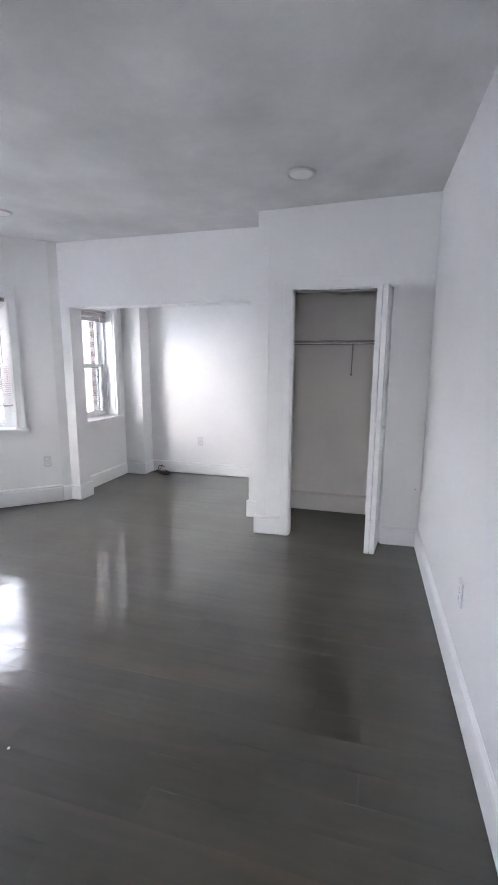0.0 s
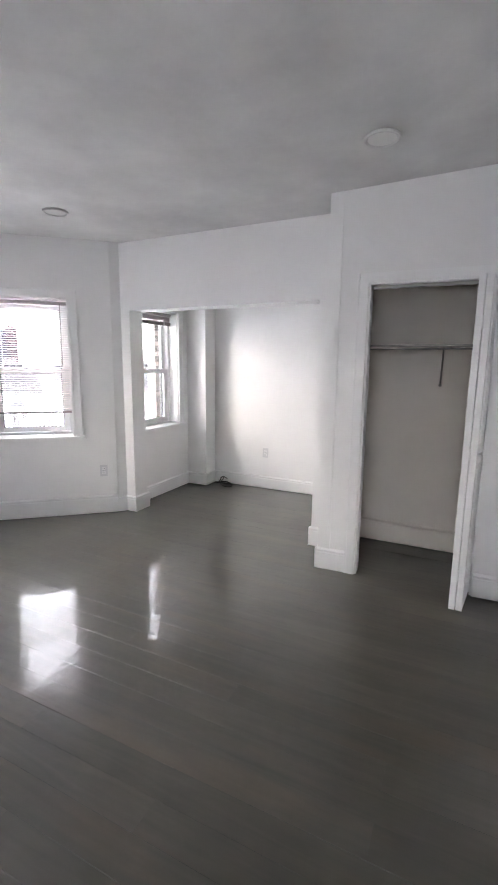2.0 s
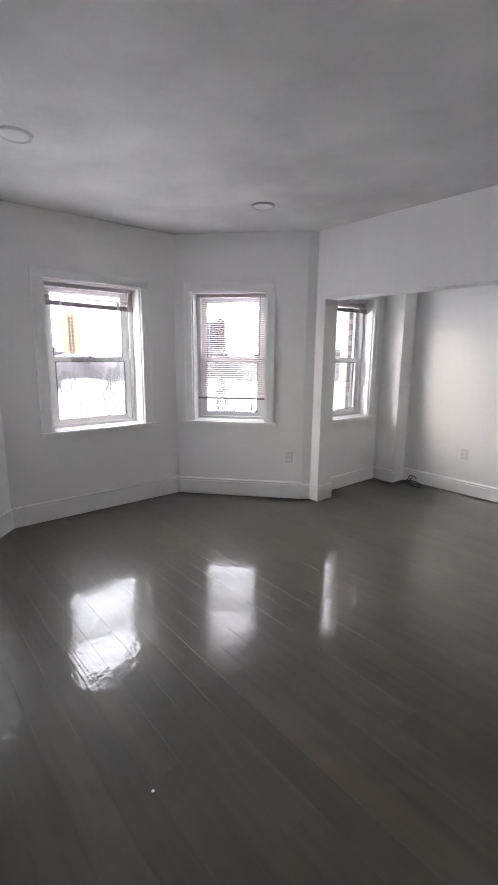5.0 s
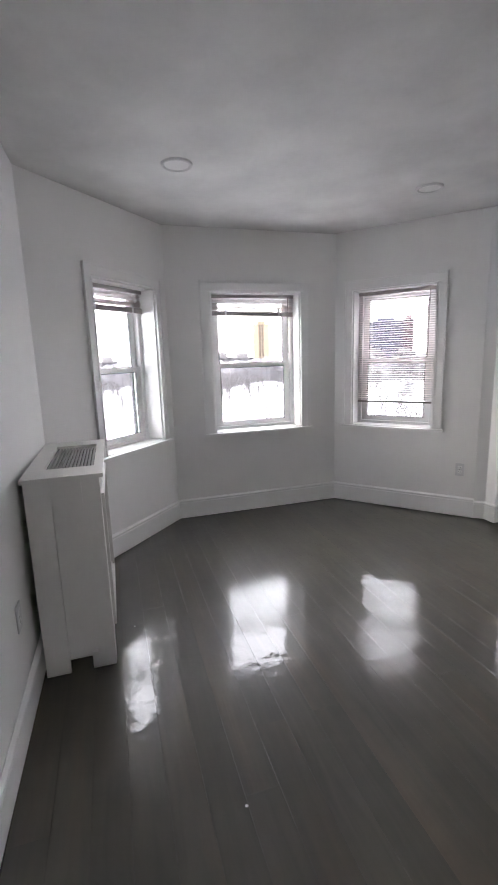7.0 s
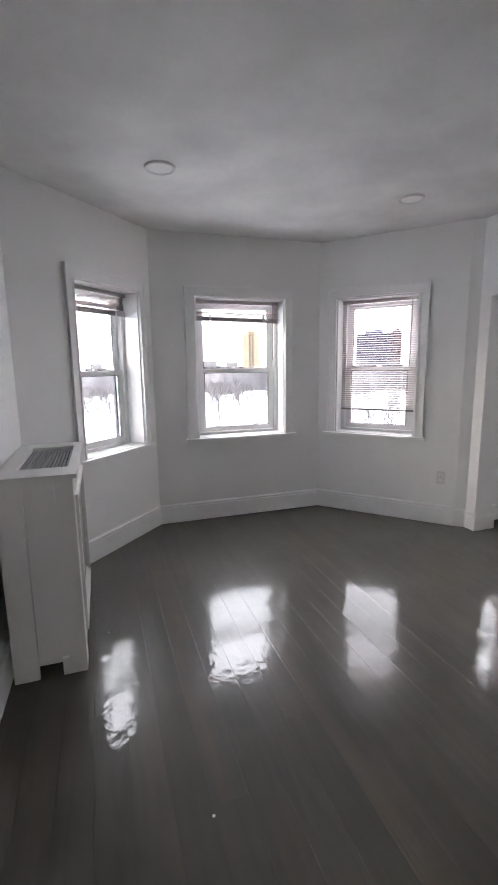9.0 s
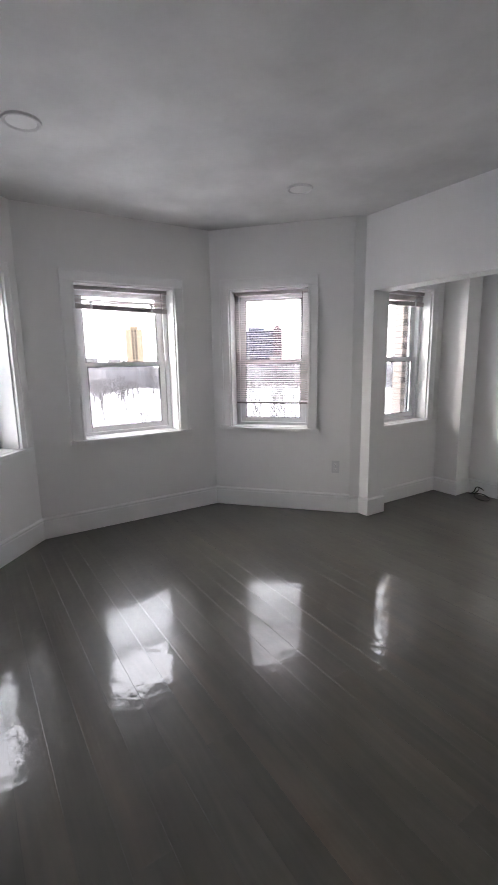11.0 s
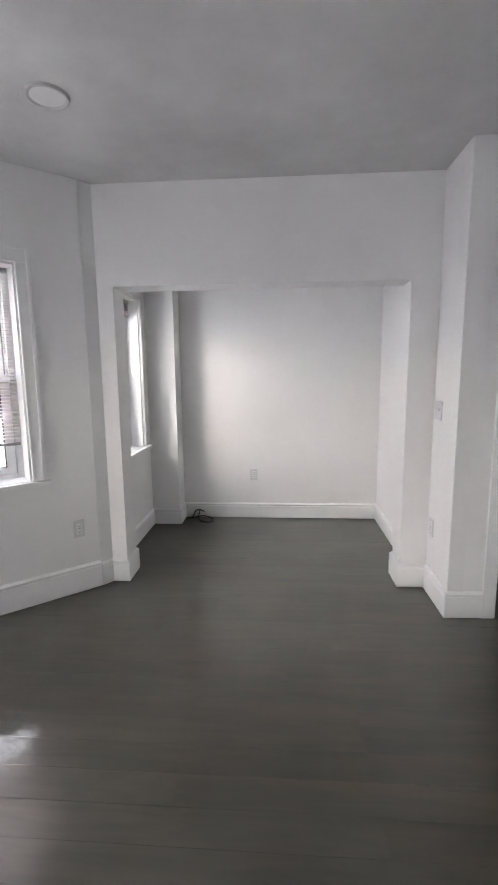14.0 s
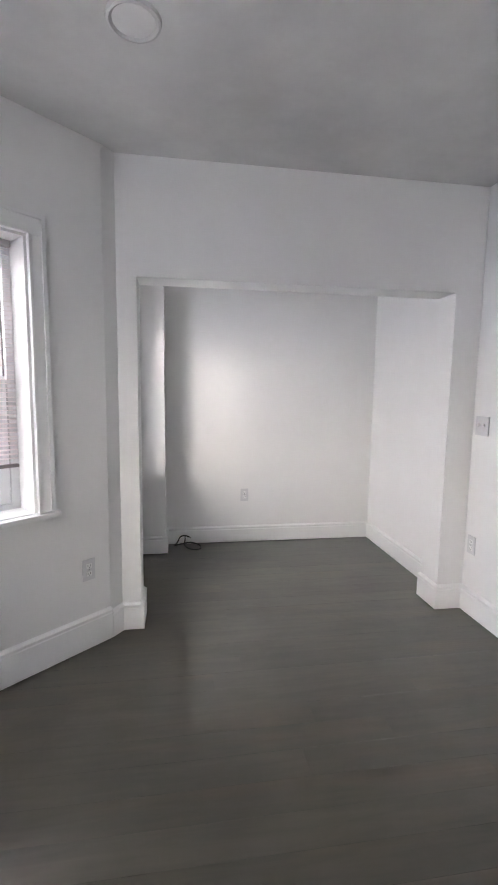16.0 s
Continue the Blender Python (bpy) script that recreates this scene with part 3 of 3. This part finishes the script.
# ---- outlets and switches ----
def outlet(p0, p1, a, z, label, switch=False, lift=0.0):
    root = thing("wall_switch" if switch else "wall_outlet", place(p0, p1, a, z), label, "light switch" if switch else "outlet", "wall plates")
    root.matrix_basis = root.matrix_basis @ Matrix.Translation((0, lift, 0))
    w = 0.058 if switch else 0.036
    part("plate", boxes((-w, w, 0.0005, 0.007, -0.058, 0.058), bevel=0.003), PLATE, root)
    if switch:
        for x in (-0.023, 0.023):
            part("toggle", boxes((x - 0.005, x + 0.005, 0.006, 0.017, -0.002, 0.014), bevel=0.002), TRIM, root)
    else:
        for zc in (-0.021, 0.021):
            s = part("socket", boxes((-0.016, 0.016, 0.006, 0.0085, zc - 0.013, zc + 0.013), bevel=0.002), TRIM, root)
            part("slot", boxes((-0.008, -0.0055, 0.0082, 0.0088, zc - 0.004, zc + 0.006), (0.0055, 0.008, 0.0082, 0.0088, zc - 0.004, zc + 0.006), (-0.002, 0.002, 0.0082, 0.0088, zc - 0.010, zc - 0.006)), SLOT, s)
        part("screw", rod(bmesh.new(), (0, 0.0065, 0), (0, 0.0085, 0), 0.003, 8), STEEL, root)
    return root


outlet(B3E, B23, 0.13, 0.44, "white duplex outlet low on the bay wall")
outlet((AX, AY), (AW, AY), AX + 2.187, 0.445, "white duplex outlet low on the alcove back wall")
outlet(RW0, (RW, YF_R), 4.30, 0.456, "white duplex outlet low on the long wall")
outlet(B1E, LWE, 1.14, 0.47, "white duplex outlet on the wall beside radiator cover")
outlet((CX, YF_L), (CX, YH), 0.29, 1.205, "white double light switch on the closet side wall", True)
outlet((CX, YF_L), (CX, YH), 0.31, 0.45, "white duplex outlet on the closet side wall")

# a screw left in the wall beside the closet
solid("wall_screw", rod(bmesh.new(), (0.335, front_y(0.335) - 0.012, 0.48), (0.335, front_y(0.335), 0.48), 0.005, 8), STEEL, "small metal screw stuck in the white wall", "screw", "")


# ---- recessed ceiling lights, switched off ----
def ring_bm(r0, r1, z0, z1, sides=40):
    bm = bmesh.new()
    loops = []
    for r, z in ((r1, 0), (r1 - 0.003, z0), ((r0 + r1) / 2, z0 - 0.002), (r0, z1)):
        loops.append([bm.verts.new((r * math.cos(2 * math.pi * i / sides), r * math.sin(2 * math.pi * i / sides), z)) for i in range(sides)])
    for a, b in zip(loops, loops[1:]):
        for i in range(sides):
            j = (i + 1) % sides
            bm.faces.new((a[i], a[j], b[j], b[i]))
    bmesh.ops.recalc_face_normals(bm, faces=bm.faces)
    return bm


for lx, ly in ((-2.916, 1.605), (-2.916, 3.36), (-0.53, 3.285)):
    lamp = thing("recessed_ceiling_light", pose(lx, ly, H + max(0, lx - CX) * 0.036), "round white recessed ceiling light, switched off", "ceiling light", "ceiling lights")
    part("trim_ring", ring_bm(0.070, 0.092, -0.012, -0.006), LAMPTRIM, lamp)
    part("lens", rod(bmesh.new(), (0, 0, -0.0075), (0, 0, -0.002), 0.071, 40), LENS, lamp, "frosted lens")


# ---- loose cable in the alcove ----
def tube(points, r):
    cu = bpy.data.curves.new("cable", "CURVE")
    cu.dimensions, cu.bevel_depth, cu.bevel_resolution, cu.resolution_u = "3D", r, 3, 10
    sp = cu.splines.new("BEZIER")
    sp.bezier_points.add(len(points) - 1)
    for b, p in zip(sp.bezier_points, points):
        b.co = p
        b.handle_left_type = b.handle_right_type = "AUTO"
    ob = new("cable_run", cu)
    me = bpy.data.meshes.new_from_object(ob.evaluated_get(bpy.context.evaluated_depsgraph_get()))
    bpy.data.objects.remove(ob)
    bm = bmesh.new()
    bm.from_mesh(me)
    return bm


cab = thing("coaxial_cable", pose(-2.83, 5.6, 0), "short black coaxial cables coiled on the floor", "cable")
part("cable", tube([(0.0, 0.0, 0.006), (0.03, 0.03, 0.03), (0.06, 0.02, 0.085), (0.10, 0.0, 0.10), (0.135, 0.01, 0.085)], 0.0056), CABLE, cab)
part("cable", tube([(0.0, 0.01, 0.006), (0.07, -0.01, 0.03), (0.16, 0.0, 0.035), (0.24, -0.05, 0.006), (0.18, -0.10, 0.006), (0.10, -0.07, 0.03), (0.10, 0.0, 0.075)], 0.0056), CABLE, cab)
for p, q in (((0.135, 0.01, 0.085), (0.15, 0.012, 0.075)), ((0.10, 0.0, 0.075), (0.10, 0.006, 0.095))):
    part("connector", rod(bmesh.new(), p, q, 0.006, 10), STEEL, cab, "metal connector")

solid("paint_fleck", rod(bmesh.new(), (-1.295, 1.45, 0.0005), (-1.295, 1.45, 0.004), 0.006, 7, 0.003), FLECK, "small white paint fleck on the floor", "debris", "")
solid("paint_fleck", rod(bmesh.new(), (-2.5, 1.143, 0.0005), (-2.5, 1.143, 0.003), 0.004, 6, 0.002), FLECK, "small white paint fleck on the floor", "debris", "")

# ---- outside ----
GZ = -8.5
solid("ground", boxes((-2500, 2500, -2500, 2500, GZ - 0.5, GZ)), SNOW, "snow-covered ground reaching the horizon", "ground")
rng = random.Random(4)


def tree_bm(seed, height, girth=0.018):
    r = random.Random(seed)
    bm = bmesh.new()

    def grow(p, d, length, rad, depth):
        q = p + d * length
        rod(bm, p, q, rad, 5 if depth > 1 else 3, rad * 0.65)
        if depth == 0:
            return
        for _ in range(4 if depth > 2 else 3):
            nd = (d + Vector((r.uniform(-0.8, 0.8), r.uniform(-0.8, 0.8), r.uniform(-0.1, 0.5)))).normalized()
            grow(p + d * length * r.uniform(0.55, 1.0), nd, length * r.uniform(0.55, 0.8), rad * 0.55, depth - 1)

    grow(Vector((0, 0, -0.2)), Vector((r.uniform(-0.1, 0.1), r.uniform(-0.1, 0.1), 1)).normalized(), height * 0.33, height * girth, 4)
    return bm


protos = []
for k in range(4):
    tr = thing("bare_tree", pose(-60 - 6 * k, 22 + 9 * k, GZ), "bare leafless winter tree standing in snow", "tree", "park trees")
    part("trunk_and_branches", tree_bm(20 + k, 5.6 + 0.9 * k), BARK, tr)
    protos.append(tr)
for i in range(280):
    d = rng.uniform(76, 165)
    az = radians(rng.uniform(-5, 62))
    copy_thing(protos[i % 4], pose(-d * math.cos(az), d * math.sin(az), GZ, 0, 0, rng.uniform(0, 360)))
for k, (x, y) in enumerate(((-18, 13.4), (-21, 17.5), (-16.5, 14.2), (-24, 9.5))):
    tr = thing("bare_tree", pose(x, y, GZ, 0, 0, 70 * k), "bare leafless winter tree standing near the house", "tree", "near trees")
    part("trunk_and_branches", tree_bm(60 + k, 10.5, 0.02), BARK, tr)

# wooded slope in the distance
wb = bmesh.new()
verts = []
for i in range(220):
    az = radians(-25 + 110 * i / 219)
    d = 165 + 12 * math.sin(i * 0.37)
    top = 7.6 + 1.6 * noise.noise((i * 0.13, 0, 0)) + 1.5 * rng.random()
    verts.append((wb.verts.new((-d * math.cos(az), d * math.sin(az), GZ)), wb.verts.new((-(d + 6) * math.cos(az), (d + 6) * math.sin(az), GZ + top)), wb.verts.new((-(d + 40) * math.cos(az), (d + 40) * math.sin(az), GZ))))
for a, b in zip(verts, verts[1:]):
    wb.faces.new((a[0], b[0], b[1], a[1]))
    wb.faces.new((a[1], b[1], b[2], a[2]))
solid("far_woods", wb, WOODS, "distant band of grey leafless woods", "woods", "stuff")


def tower(name, az, d, width, depth, height, mat, label, cols, rows, only=None):
    a = radians(az)
    root = thing(name, pose(-d * math.cos(a), d * math.sin(a), GZ, 0, 0, -az), label, "building")
    part("facade", boxes((-depth, 0, -width / 2, width / 2, 0, height)), mat, root)
    part("roof", boxes((-depth * 0.7, -depth * 0.3, -width / 4, width / 4, height, height + 3)), mat, root)
    cw, rh = width / cols, height / rows
    pane = mesh_of("window_pane", boxes((0.02, 0.25, -cw * 0.33, cw * 0.33, rh * 0.2, rh * 0.75)), PANE_FAR)
    for i in only or range(cols):
        for j in range(rows):
            o = new("window_pane", pane)
            o.parent = root
            o.matrix_basis = pose(0, -width / 2 + cw * (i + 0.5), rh * j)
    return root


tower("apartment_tower", 19.0, 420, 15, 14, 38, TOWER_A, "tall ochre apartment tower beyond the park", 6, 13, (2, 3))
tower("office_tower", 34.0, 420, 30, 18, 36, TOWER_B, "broad slate-blue office tower beyond the park", 9, 11)
tower("rose_tower", 36.6, 430, 9, 14, 38, TOWER_C, "slim rose-grey tower beside the office tower", 2, 11)
for i in range(22):
    az = rng.uniform(-12, 62)
    d = rng.uniform(280, 420)
    tower("distant_house", az, d, rng.uniform(10, 22), 10, rng.uniform(8, 11), ROOF, "low distant house beyond the woods", 4, 3)

# brick reveal outside the alcove window
reveal = thing("brick_reveal", pose(-3.49, 5.25, 0), "buff brick jamb outside the alcove window", "brick wall", kind="structure")
part("mortar_core", boxes((-0.115, 0.0, 0.008, 0.5, 0.3, 2.6)), MORTAR, reveal)
bk = mesh_of("brick", boxes((-0.056, 0.056, 0, 0.1, -0.026, 0.026), bevel=0.003), BRICK)
for c in range(36):
    o = new("brick", bk)
    o.parent = reveal
    o.matrix_basis = pose(-0.058 + (0.004 if c % 2 else -0.004), rng.uniform(-0.002, 0.002), 0.34 + c * 0.061)

# ---- floor: boards run along x ----
floor = solid("floor", boxes((-4.6, RW + 0.15, -2.05, AY + 0.05, -0.12, -0.012)), DARK, "dark stained glossy wooden floorboards", "floor")


def west_end(y):
    if y < LW:
        return -0.85
    if y < B12[1]:
        return B1E[0] + (y - LW) * (B12[0] - B1E[0]) / (B12[1] - LW) - 0.05
    if y < B23[1]:
        return -4.2
    if y < 4.2:
        return B23[0] + (y - B23[1]) * (B3E[0] - B23[0]) / (B3E[1] - B23[1]) - 0.05
    return AW - 0.03


PW = 0.128
meshes = {}


def plank_mesh(length):
    key = round(length, 1)
    if key not in meshes:
        w = PW - 0.0006
        bm = bmesh.new()
        box(bm, 0, key, 0, w, -0.02, 0)
        me = mesh_of("floorboard", bm, FLOOR)
        me.materials.append(DARK)
        for face in me.polygons:
            face.material_index = 0 if face.normal.z > 0.5 else 1
        meshes[key] = me
    return meshes[key], key


y = -2.0
while y < AY:
    x0 = min(west_end(y), west_end(y + PW)) if y + PW > LW else west_end(y)
    x = x0
    while x < RW + 0.1:
        left = RW + 0.13 - x
        length = min(rng.choice((1.6, 2.1, 2.6, 3.2)) if x > x0 else rng.choice((0.7, 1.2, 1.9, 2.6)), left)
        if left - length < 0.4:
            length = left
        me, key = plank_mesh(max(0.1, length))
        o = new("floorboard", me)
        o.parent = floor
        o.matrix_basis = pose(x, y, rng.uniform(-0.0004, -0.0002), rng.uniform(-0.16, 0.16), rng.uniform(-0.01, 0.01), 0)
        x += key + 0.0002
    y += PW
